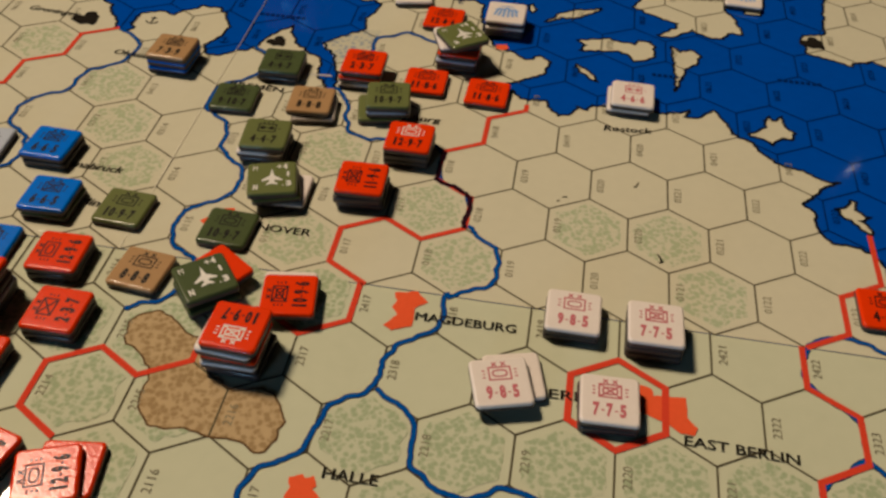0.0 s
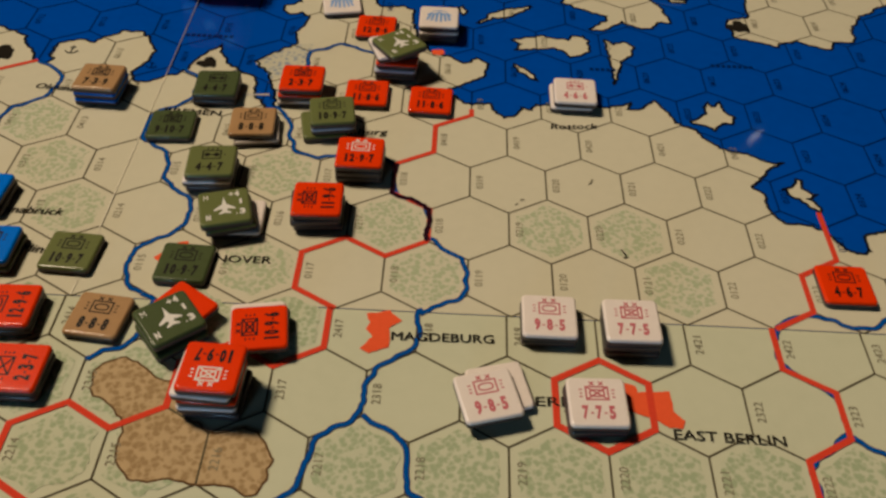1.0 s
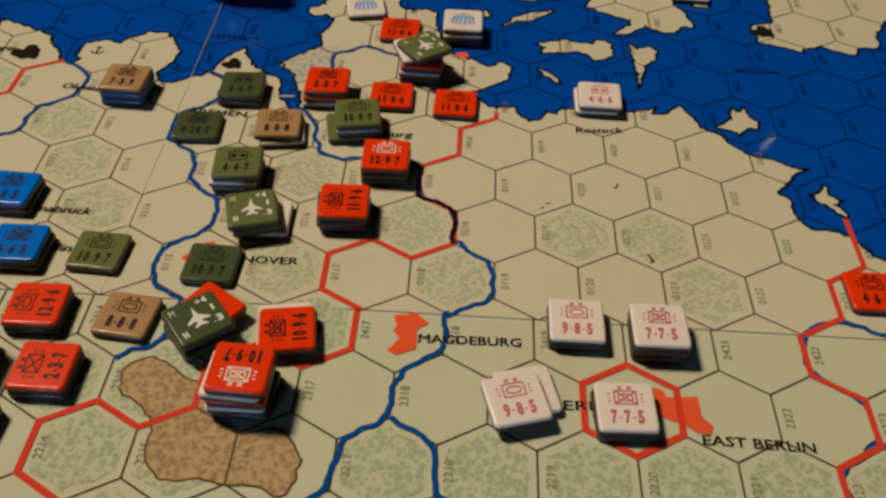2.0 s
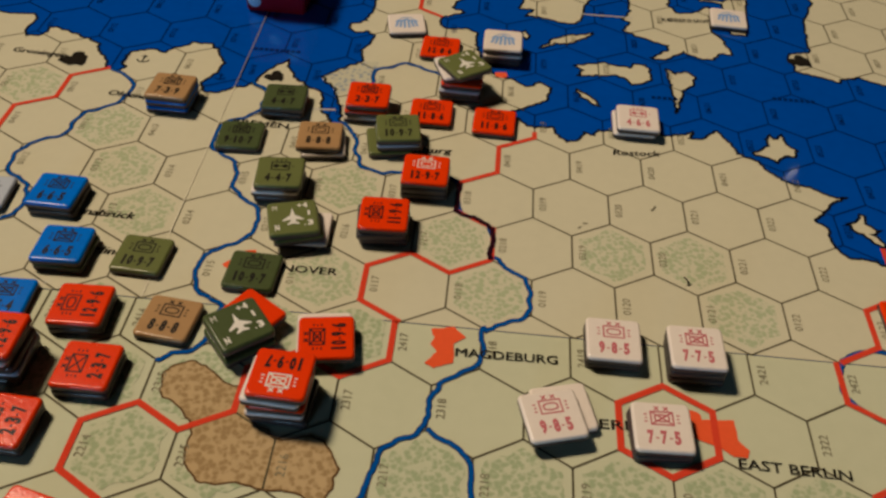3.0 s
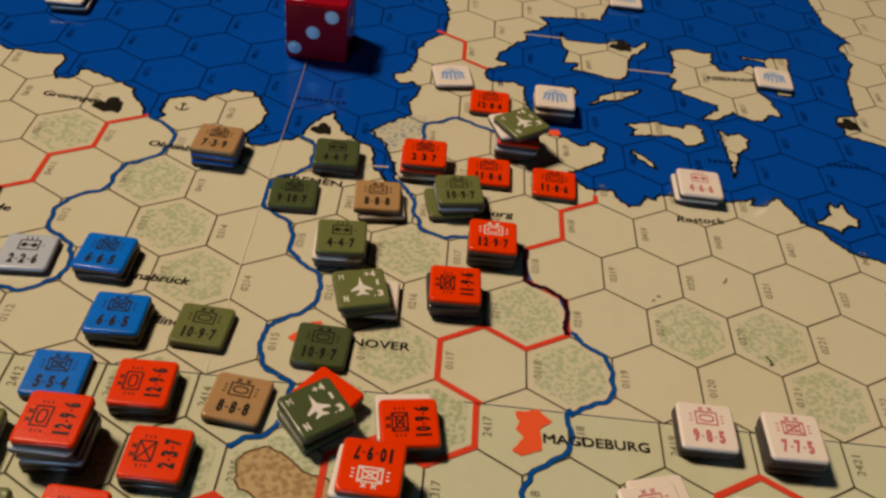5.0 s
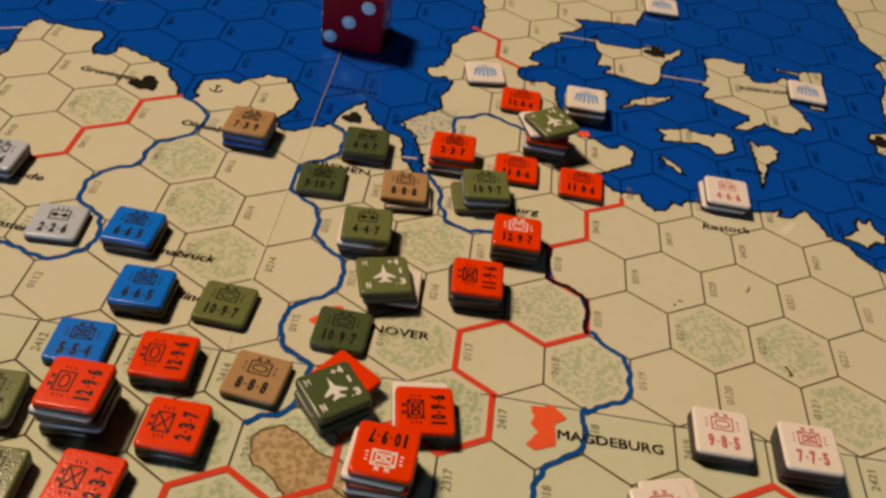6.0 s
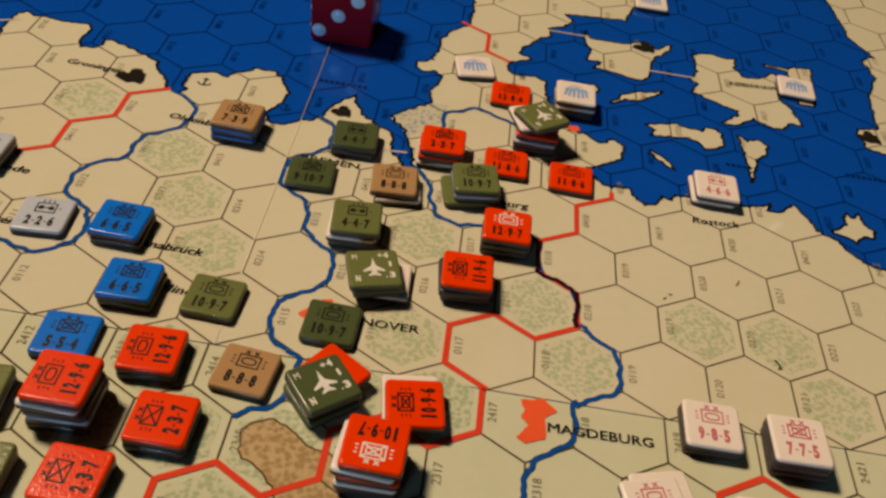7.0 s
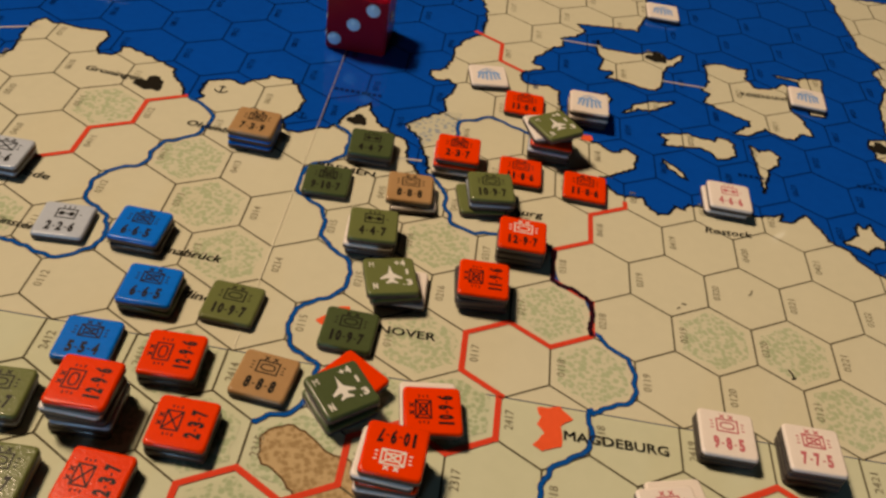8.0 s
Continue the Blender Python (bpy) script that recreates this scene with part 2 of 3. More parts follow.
north = sheet("map_sheet_north", SEAM, EDGE_N, SEA, "glossy printed game map sheet with blue sea and hex grid")
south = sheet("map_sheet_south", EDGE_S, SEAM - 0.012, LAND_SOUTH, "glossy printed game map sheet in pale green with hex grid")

COASTS = {
    "mainland": (
        "-12.93,5.86 -11.30,5.88 -10.93,5.97 -10.81,6.17 -10.86,6.51 -10.90,6.85 -10.87,7.11 -10.76,7.22 -10.58,7.13 -10.38,7.16 -10.12,7.12 -9.88,7.13 -9.69,7.09 -9.65,6.92 -9.71,6.77 -9.70,6.63 -9.60,6.51 -9.42,6.49 -9.34,6.63 -9.35,6.77 -9.22,6.79 -8.91,6.68 -8.62,6.55 -8.44,6.43 -8.29,6.15 -8.19,6.07 -8.07,5.77 -7.89,5.71 -7.79,5.84 -7.86,5.90 -7.89,6.16 -7.76,6.32 -7.55,6.39 -7.33,6.34 -7.17,6.50 -6.93,6.70 -6.66,6.67 -6.54,6.54 -6.37,6.20 -6.37,5.97 -6.46,5.71 -6.56,5.58 -6.45,5.36 -6.29,5.35 -6.10,5.49 -5.82,5.63",
        "-5.76,5.74 -5.71,5.93 -5.54,6.25 -5.37,6.43 -5.33,6.23 -5.25,6.03 -4.94,5.71 -4.70,5.59 -4.63,5.14 -4.42,4.83 -4.29,4.83 -4.37,5.21 -4.46,5.47 -4.55,5.73 -4.80,6.03 -4.49,6.31 -4.23,6.60 -4.30,6.86 -4.21,7.11 -4.17,7.35 -4.29,7.48 -4.46,7.42 -4.61,7.55 -4.59,7.66 -4.36,7.82 -4.30,8.15 -4.28,8.49 -4.22,8.75 -4.10,8.93 -3.88,9.14 -3.84,9.55 -3.85,10.08 -3.95,10.46 -4.12,10.65 -4.19,10.36 -4.27,10.70 -4.22,11.04 -4.02,11.34 -3.72,11.57 -3.67,13.19 -1.23,13.19",
        "-0.71,11.27 -0.88,10.90 -1.05,10.31 -1.34,10.29 -1.62,10.26 -1.98,10.21 -2.15,10.18 -2.02,9.97 -2.18,9.70 -2.46,9.53 -2.42,9.27 -2.59,9.14 -2.87,8.72 -2.96,8.50 -2.76,8.37 -3.10,8.13 -3.15,7.98 -3.03,7.77 -2.68,7.83 -2.48,7.71 -2.48,7.30 -2.35,6.91 -2.10,6.44 -1.88,6.42 -1.65,6.23 -1.50,6.27 -1.44,6.39 -1.24,6.24 -1.34,5.92 -1.55,5.68 -1.83,5.55 -1.80,5.42 -1.64,5.24 -1.50,5.19 -1.23,5.22 -1.18,5.05 -1.03,4.88 -0.88,4.93 -0.78,5.16 -0.64,5.11",
        "-0.56,5.24 -0.38,5.26 -0.04,5.26 0.51,5.24 0.84,5.41 0.76,5.22 0.96,5.28 1.18,5.47 1.34,5.22 1.41,4.95 1.66,4.84 1.79,4.62 2.01,4.39 2.31,4.33 2.54,4.17 2.77,4.17 2.72,4.09 2.55,4.01 2.39,3.79 2.25,3.63 2.38,3.41 2.39,3.15 2.51,2.94 2.75,2.93 2.97,2.83 3.14,2.60 3.29,2.45 3.49,2.51 3.46,2.78 3.79,2.89 5.00,2.98 8.90,3.10"),
    "funen": ("-1.80,9.69 -1.74,9.43 -1.16,9.43 -0.71,9.65 -0.55,9.43 -0.33,9.64 -0.26,9.66 -0.31,9.44 -0.57,9.16 -0.65,8.94 -0.75,8.40 -0.83,8.27 -1.14,8.28 -1.47,8.42 -1.69,8.41 -1.66,8.51 -1.56,8.64 -1.82,8.68 -1.74,9.03 -1.84,9.39",),
    "zealand": ("0.07,9.43 0.42,9.62 0.59,9.53 0.91,9.57 0.82,9.22 0.95,8.94 1.23,9.02 1.53,9.26 1.59,9.02 1.49,8.41 1.67,8.11 1.74,7.69 1.52,7.68 1.42,7.49 1.23,7.49 1.05,7.54 0.93,7.67 0.60,7.35 0.38,7.38 0.64,7.64 0.70,7.82 0.48,7.87 0.24,8.03 -0.03,8.19 0.10,8.48 -0.02,8.57 0.11,8.86 0.14,9.19",),
    "amager": ("1.36,9.55 1.84,9.50 1.88,9.61 2.25,9.65 2.22,9.19 2.08,8.36 1.81,8.38 1.83,9.07 1.80,9.42 1.40,9.49",),
    "lolland": ("-0.91,6.96 -0.72,7.02 -0.41,7.13 -0.32,7.08 0.01,7.02 0.08,7.14 0.26,7.16 0.33,7.01 0.33,6.75 0.20,6.60 0.01,6.53 -0.03,6.64 -0.20,6.75 -0.51,6.71 -0.84,6.67 -0.74,6.85",),
    "langeland": ("-0.87,6.25 -0.72,6.19 -0.57,6.00 -0.52,5.86 -0.63,5.93 -0.79,6.08",),
    "moen": ("0.59,7.08 0.72,6.96 0.89,7.06 1.05,6.90 0.98,6.67 0.80,6.48 0.71,6.11 0.63,5.86 0.63,6.14 0.63,6.53",),
    "samso": ("-1.43,7.40 -1.23,7.69 -1.03,7.86 -0.52,8.03 -0.56,7.92 -0.99,7.60 -1.18,7.58",),
    "aero": ("-1.79,7.87 -1.69,7.92 -1.61,7.69 -1.68,7.63",),
    "rugen": ("1.65,4.99 1.89,5.21 1.88,5.38 1.98,5.50 2.04,5.38 2.16,5.54 2.16,5.28 2.31,5.15 2.24,4.98 2.12,5.03 1.96,4.82 1.88,4.92",),
    "usedom": ("2.62,3.62 2.80,3.67 2.87,3.83 2.94,3.80 2.90,3.64 2.96,3.60 3.08,3.53 2.93,3.44 3.02,3.30 3.04,3.20 2.93,3.27 2.84,3.36 2.76,3.47",),
    "sweden": ("3.19,12.70 3.30,11.61 3.32,11.09 3.48,10.85 3.63,10.54 3.36,10.34 3.46,9.75 3.18,9.07 3.09,8.43 3.06,7.97 2.72,7.87 2.64,7.68 2.74,7.34 2.97,7.26 3.36,7.12 3.45,7.22 3.71,7.30 3.87,7.20 4.21,7.10 4.32,7.29 4.65,7.38 4.77,7.85 4.99,8.17 5.55,8.60 8.43,9.40 8.44,13.88 3.18,13.44",),
}


def land(name, runs, seed):
    """One stretch of printed land with its inked coast line."""
    shore = wander(path_of(" ".join(runs)), 0.035, 0.036, seed, closed=name != "mainland", rough=1.2)
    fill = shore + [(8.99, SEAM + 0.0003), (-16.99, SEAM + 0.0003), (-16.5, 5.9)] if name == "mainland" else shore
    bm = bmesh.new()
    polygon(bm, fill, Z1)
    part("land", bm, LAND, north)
    bm = bmesh.new()
    ribbon(bm, shore, 0.040, Z3, closed=name != "mainland")
    part("coast_line", bm, COAST, north)
    return fill


OUTLINES = [land(name, runs, i + 1) for i, (name, runs) in enumerate(COASTS.items())]


def on_land(x, y):
    if y < SEAM:
        return True
    for pts in OUTLINES:
        inside, j = False, len(pts) - 1
        for i in range(len(pts)):
            (xi, yi), (xj, yj) = pts[i], pts[j]
            if (yi > y) != (yj > y) and x < (xj - xi) * (y - yi) / (yj - yi) + xi:
                inside = not inside
            j = i
        if inside:
            return True
    return False


def hexes():
    for r in range(-7, 18):
        for c in range(-15, 8):
            yield c + 0.5 * (r % 2), r * 3 * HALF, r


def grid_lines():
    """The hex sides, each broken where it passes from land to sea."""
    made = {k: bmesh.new() for k in ("land", "sea", "south")}
    for x, y, r in hexes():
        ring = [(x, y - 2 * HALF), (x - 0.5, y - HALF), (x - 0.5, y + HALF), (x, y + 2 * HALF)]
        for a, b in zip(ring, ring[1:]):
            n, run, kind = 12, [], None
            for i in range(n + 1):
                p = (a[0] + (b[0] - a[0]) * i / n, a[1] + (b[1] - a[1]) * i / n)
                k = "south" if p[1] < SEAM - 0.006 else "land" if on_land(*p) else "sea"
                if kind not in (None, k):
                    if len(run) > 1:
                        ribbon(made[kind], run, 0.022, Z2)
                    run = run[-1:]
                kind = k
                run.append(p)
            if len(run) > 1:
                ribbon(made[kind], run, 0.022, Z2)
    part("hex_lines", made["land"], INK, north)
    part("hex_lines", made["sea"], INK_SEA, north)
    part("hex_lines", made["south"], INK, south, at=SOUTH)


grid_lines()


def hex_numbers():
    made = {k: bmesh.new() for k in ("land", "sea", "south")}
    for x, y, r in hexes():
        if not (-12 < x < 5.2 and -2 <= r <= 13):
            continue
        code = f"{r - 1 if r > 1 else 23 + r:02d}{math.floor(x + 20):02d}"
        k = "south" if r < 2 else "land" if on_land(x - 0.36, y) else "sea"
        write(made[k], code, x - 0.325, y - 0.135, Z3, width=0.26, height=0.095, turn=90)
    part("hex_numbers", made["land"], NUMBER, north)
    part("hex_numbers", made["sea"], INK_SEA, north)
    part("hex_numbers", made["south"], NUMBER, south, at=SOUTH)


hex_numbers()


def patch(name, x, r, mat, seed, size=0.53):
    """A printed patch of country that fills most of one hex, with a ragged rim."""
    y, pts = r * 3 * HALF, []
    for i in range(60):
        a = i / 60 * 2 * math.pi
        s = (a - math.pi / 6) % (math.pi / 3) - math.pi / 6
        rad = size * 0.97 * math.cos(math.pi / 6) / math.cos(s) * 1.0
        rad *= 0.90 + 0.13 * noise.noise((math.cos(a) * 2.2 + seed, math.sin(a) * 2.2, seed)) + 0.07 * noise.noise((math.cos(a) * 7, math.sin(a) * 7, seed))
        pts.append((x + rad * math.cos(a), y + rad * math.sin(a)))
    bm = bmesh.new()
    polygon(bm, pts, Z1 + 0.001)
    return part(name, bm, mat, south if r < 2 else north, at=SOUTH if r < 2 else None)


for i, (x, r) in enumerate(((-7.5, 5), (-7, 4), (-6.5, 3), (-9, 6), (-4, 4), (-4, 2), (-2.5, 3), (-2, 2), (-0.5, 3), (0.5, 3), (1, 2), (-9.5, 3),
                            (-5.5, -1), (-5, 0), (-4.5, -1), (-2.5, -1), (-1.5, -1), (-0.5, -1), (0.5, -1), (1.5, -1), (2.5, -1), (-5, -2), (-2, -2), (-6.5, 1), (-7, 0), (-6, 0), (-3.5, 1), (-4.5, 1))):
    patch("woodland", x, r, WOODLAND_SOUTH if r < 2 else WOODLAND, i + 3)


def printed_shape(name, text, mat, parent, z, seed=0, stray=0.0, rim=None):
    pts = path_of(text)
    if stray:
        pts = wander(pts, 0.05, stray, seed, True)
    bm = bmesh.new()
    polygon(bm, pts, z)
    part(name, bm, mat, parent)
    if rim:
        bm = bmesh.new()
        ribbon(bm, pts, 0.022, z + 0.001, True)
        part(name + "_rim", bm, rim, parent)


BROWN_INK = material("brown_rim_ink", (0.13, 0.07, 0.03), GLOSS, spec=0.75)
printed_shape("rough_country", "-5.40,0.00 -5.42,0.13 -5.33,0.24 -5.13,0.33 -5.01,0.25 -4.86,0.16 -4.65,0.05 -4.48,0.01 -4.37,-0.34 -4.12,-0.52 -4.00,-0.56 -3.71,-0.49 -3.55,-0.53 -3.46,-0.66 -3.37,-0.84 -3.40,-0.95 -3.38,-1.07 -3.46,-1.22 -3.56,-1.25 -3.73,-1.15 -3.88,-1.14 -4.08,-1.13 -4.32,-1.11 -4.52,-1.16 -4.71,-1.13 -4.84,-0.99 -4.92,-0.79 -4.90,-0.60 -5.00,-0.45 -5.06,-0.34 -5.21,-0.23 -5.32,-0.19 -5.39,-0.10", ROUGH, south, Z1 + 0.0015, 4, 0.035, BROWN_INK)
printed_shape("marsh", "-4.80,6.03 -4.49,6.31 -4.23,6.57 -3.99,6.57 -3.98,6.10 -4.27,5.81 -4.45,5.57", MARSH, north, Z1 + 0.001, 5, 0.03)
for name, text, who in (("town_area", "-2.63,1.10 -2.48,1.11 -2.38,1.15 -2.22,1.01 -2.35,0.90 -2.35,0.63 -2.56,0.52 -2.66,0.59 -2.53,0.77 -2.62,0.87 -2.58,0.98", south),
                        ("town_area", "0.05,0.28 0.19,0.30 0.30,0.26 0.32,0.18 0.43,0.19 0.43,-0.14 0.28,-0.09 0.05,-0.05", south),
                        ("town_area", "0.47,0.19 0.67,0.21 0.67,-0.04 0.78,-0.16 0.74,-0.24 0.61,-0.24 0.47,-0.15", south),
                        ("town_area", "-3.14,-1.46 -3.03,-1.40 -2.99,-1.43 -2.91,-1.39 -2.86,-1.50 -2.89,-1.53 -2.80,-1.63 -2.82,-1.76 -3.10,-1.78 -3.14,-1.66 -3.09,-1.54", south),
                        ("town_area", "-5.23,1.81 -5.13,1.93 -5.01,1.94 -5.01,2.09 -4.89,2.11 -4.81,1.99 -4.72,1.71 -5.07,1.66 -5.14,1.75", north),
                        ("town_area", "-2.14,6.54 -1.97,6.58 -1.93,6.47 -2.02,6.40 -2.12,6.44", north)):
    printed_shape(name, text, TOWN, who, Z4, 2, 0.026)
for x, y, size in ((-8.64, 5.93, 1.0), (-5.51, 5.92, 0.72), (-0.77, 9.42, 0.9), (2.82, 7.67, 0.9)):
    printed_shape("town_area", " ".join(f"{x + dx * size:.3f},{y + dy * size:.3f}" for dx, dy in ((-0.22, -0.08), (-0.20, 0.03), (-0.12, 0.07), (-0.06, 0.06), (-0.05, 0.17), (0.02, 0.22), (0.10, 0.20), (0.13, 0.13), (0.19, 0.10), (0.20, 0.0), (0.22, -0.08), (0.20, -0.18), (0.10, -0.15), (0.0, -0.19), (-0.1, -0.14))), MAP_BLACK, north, Z4, 3, 0.012)


def rivers_and_borders():
    for i, text in enumerate(("-5.8,19.9 -5.5,19 -5.5,17 -6,16 -6,14 -5.5,13 -5.5,11 -5,10 -5,8 -5.5,7 -5.5,5 -5.22,4.4", "-4.3,17 -4,16 -4,14 -3.5,13 -3,14 -2.5,13 -2.5,11 -2,10 -2,8 -1.5,7 -1.5,5 -1.9,4.2 -2.02,4.045",
                              "-8,20 -7.5,19 -7.5,17 -8,16 -8,14 -8.5,13 -8.5,11 -8,10 -8,8 -8.5,7 -9,8 -9.5,7", "-4,20 -4,22 -3.5,23 -3,22 -2.6,21.6", "-11.1,22 -11,20 -11.5,19")):
        bm = bmesh.new()
        ribbon(bm, wander(rounded_off(corners(text)), 0.03, 0.07, i + 21, rough=0.22), 0.060, Z4)
        part("river_bank", bm, BANK, north)
        bm = bmesh.new()
        ribbon(bm, wander(rounded_off(corners(text)), 0.03, 0.07, i + 21, rough=0.22), 0.045, Z4 + 0.0006)
        part("river", bm, RIVER, north)
    for i, text in enumerate(("-5.16,4.3 -5,4 -5,2 -5.5,1", "-1.95,4.1 -2,4 -2,2 -2.5,1 -2.5,-1 -3,-2 -3,-4 -3.5,-5 -3.5,-7", "-2.5,-1 -2,-2 -2,-4 -1.5,-5 -1,-4 -0.5,-5", "4,4 3.5,5 3,4 2.5,5 2,4 2,2 2.5,1 2.5,-1 2,-2 2,-4", "2.5,-1 3,-2 3.5,-1")):
        bm = bmesh.new()
        ribbon(bm, wander(rounded_off(corners(text)), 0.03, 0.07, i + 41, rough=0.22), 0.060, Z4)
        part("river_bank", bm, BANK, south, at=SOUTH)
        bm = bmesh.new()
        ribbon(bm, wander(rounded_off(corners(text)), 0.03, 0.07, i + 41, rough=0.22), 0.045, Z4 + 0.0006)
        part("river", bm, RIVER, south, at=SOUTH)
    for text, who in (("-1.5,17.5 -1.5,17 -2,16 -2,14 -2.5,13", north), ("-2,8 -2.5,7 -3,8 -3.5,7 -3.5,5 -3,4", north), ("-3,4 -3,2 -3.5,1 -4,2 -4.5,1 -4.5,-1 -5,-2 -5.5,-1 -6,-2 -6,-4 -5.5,-5", south),
                      ("-8,20 -8.5,19 -8.5,17 -9,16 -9,14 -9.5,13 -10,14", north), ("3,11 3,10 3,8 2.5,7 2.5,5 2,4", north), ("2,4 2,2 2.5,1 2.5,-1 2,-2 2,-4", south), ("-4,32 -3.5,31 -3.5,29 -3.1,28.2", north)):
        bm = bmesh.new()
        ribbon(bm, corners(text), 0.070, Z4 + 0.001)
        part("border_line", bm, RED_LINE, who, at=SOUTH if who is south else None)
    bm = bmesh.new()
    ribbon(bm, corners("-2.5,13 -2.5,11 -2,10 -2,8"), 0.062, Z4 + 0.001)
    part("border_line", bm, RED_LINE, north)
    bm = bmesh.new()
    ribbon(bm, wander(corners("-2.5,13 -2.5,11 -2,10 -2,8"), 0.035, 0.05, 22, rough=0.45), 0.066, Z5)
    part("border_line", bm, OVERPRINT, north)
    bm = bmesh.new()
    ribbon(bm, corners("0,2 -0.5,1 -0.5,-1 0,-2 0.5,-1 0.5,1"), 0.075, Z4 + 0.001, True)
    part("border_line", bm, RED_LINE, south, at=SOUTH)


rivers_and_borders()


def crossings_and_folds():
    for a, b in (((-11.31, 6.70), (-10.75, 6.94)), ((-2.46, 9.47), (-1.74, 9.47)), ((-0.77, 8.64), (0.15, 8.65)), ((-4.92, 5.14), (-4.43, 5.18))):
        bm = bmesh.new()
        ribbon(bm, (a, b), 0.036, Z4)
        part("causeway", bm, PALE, north)
    bm = bmesh.new()
    ribbon(bm, wander([(-6.0, SEAM), (-6.02, 5.55)], 0.3, 0.008, 3), 0.014, Z5)
    part("fold_crease", bm, CREASE_LAND, north)
    bm = bmesh.new()
    ribbon(bm, wander([(-6.02, 5.55), (-6.06, 16.9)], 0.3, 0.008, 4), 0.016, Z5)
    part("fold_crease", bm, CREASE, north)


crossings_and_folds()


def harbour_sign(x, y, size, ink):
    bm = bmesh.new()
    ribbon(bm, [(x, y + 0.10 * size), (x, y - 0.10 * size)], 0.022 * size, Z4)
    ribbon(bm, [(x - 0.05 * size, y + 0.06 * size), (x + 0.05 * size, y + 0.06 * size)], 0.02 * size, Z4 + 0.0005)
    ribbon(bm, [(x + 0.10 * size * math.sin(a), y - 0.10 * size * math.cos(a)) for a in (-1.3 + 2.6 * i / 10 for i in range(11))], 0.022 * size, Z4 + 0.001)
    part("harbour_sign", bm, ink, north)


harbour_sign(-7.59, 6.10, 1.0, COAST)
harbour_sign(-6.30, 5.79, 0.8, INK_SEA)


def sea_names():
    for x, y, n in ((-5.99, 6.66, 9), (2.18, 6.48, 8), (0.29, 6.23, 6)):
        bm = bmesh.new()
        for i in range(n):
            ribbon(bm, [(x + 0.085 * i, y), (x + 0.085 * i + 0.06, y)], 0.075, Z3)
        part("sea_name", bm, INK_SEA, north)


sea_names()

for string, x, y, wide, turn, who in (
        ("MAGDEBURG", -2.33, 0.73, 1.13, 0.9, south), ("EAST BERLIN", 0.63, -0.38, 1.13, -1.2, south), ("BERLIN", -0.90, -0.06, 0.74, 1.9, south), ("HALLE", -2.84, -1.40, 0.54, 0.8, south),
        ("HANNOVER", -4.95, 1.78, 1.11, 0.9, north), ("BREMEN", -5.83, 4.63, 0.80, -1.0, north), ("Hamburg", -3.50, 4.32, 0.83, 3.0, north), ("Rostock", -0.38, 4.67, 0.66, 4.9, north),
        ("Oldenburg", -7.81, 5.07, 0.88, -3.9, north), ("Groningen", -9.64, 5.99, 0.86, -3.0, north), ("Enschede", -9.91, 3.43, 0.86, -1.8, north), ("M\u00fcnster", -9.43, 2.50, 0.61, -4.0, north),
        ("Osnabr\u00fcck", -7.42, 2.47, 0.88, -1.1, north), ("Minden", -6.84, 1.81, 0.57, -2.1, north), ("K\u00d8BENHAVN", 0.67, 8.61, 0.88, 5.1, north)):
    caps = string.isupper()
    bm = bmesh.new()
    for k in range(2):
        write(bm, string, x + 0.007 * k, y, Z5 + 0.001 + 0.0004 * k, width=wide, height=0.118 if caps else 0.125, turn=turn, shear=0.0 if caps else 0.2)
    part("place_name", bm, MAP_BLACK, who)


def flecks():
    """Crumbs and small ink marks on the sheets."""
    for x, y, size, turn, mat, who in ((0.39, 2.25, 0.07, 110, MAP_BLACK, north), (0.41, 2.19, 0.035, 20, MAP_BLACK, north), (0.09, 3.57, 0.06, 60, NUMBER, north), (-0.82, 3.15, 0.03, 0, INK, north), (-0.90, 3.06, 0.025, 40, INK, north), (-6.24, -0.34, 0.02, 10, PALE, south), (-6.21, -0.35, 0.018, 50, PALE, south)):
        d = Vector((math.cos(radians(turn)), math.sin(radians(turn)))) * size
        bm = bmesh.new()
        ribbon(bm, [(x - d.x, y - d.y), (x - d.x * 0.2 + d.y * 0.2, y - d.y * 0.2 - d.x * 0.2), (x + d.x, y + d.y)], max(0.014, size * 0.35), Z5 + 0.002)
        part("fleck", bm, mat, who)


flecks()

# ---- counters ----
SIZE, THICK = 0.615, 0.095


def rounded(s, r, n=5):
    pts = []
    for cx, cy, a0 in ((s - r, s - r, 0), (r - s, s - r, 90), (r - s, r - s, 180), (s - r, r - s, 270)):
        for i in range(n):
            a = radians(a0 + 90 * i / (n - 1))
            pts.append((cx + r * math.cos(a), cy + r * math.sin(a)))
    return pts


def counter_body():
    """Die-cut card: square with rounded corners, its printed face rolled over the upper edge."""
    bm = bmesh.new()
    h, rings = SIZE / 2, []
    for inset, z in ((0.008, 0.0), (0.0, 0.008), (0.0, THICK * 0.64), (0.003, THICK * 0.78), (0.009, THICK * 0.89), (0.018, THICK * 0.965), (0.032, THICK)):
        rings.append([bm.verts.new((x, y, z)) for x, y in rounded(h - inset, 0.054 - inset * 0.5)])
    for k, (a, b) in enumerate(zip(rings, rings[1:])):
        for i in range(len(a)):
            f = bm.faces.new((a[i], a[(i + 1) % len(a)], b[(i + 1) % len(a)], b[i]))
            f.material_index = 1 if k < 2 else 0
            f.smooth = True
    bm.faces.new(rings[-1])
    bm.faces.new(list(reversed(rings[0]))).material_index = 1
    bmesh.ops.scale(bm, vec=(W, W, W), verts=bm.verts)
    return bm


BODY = {}


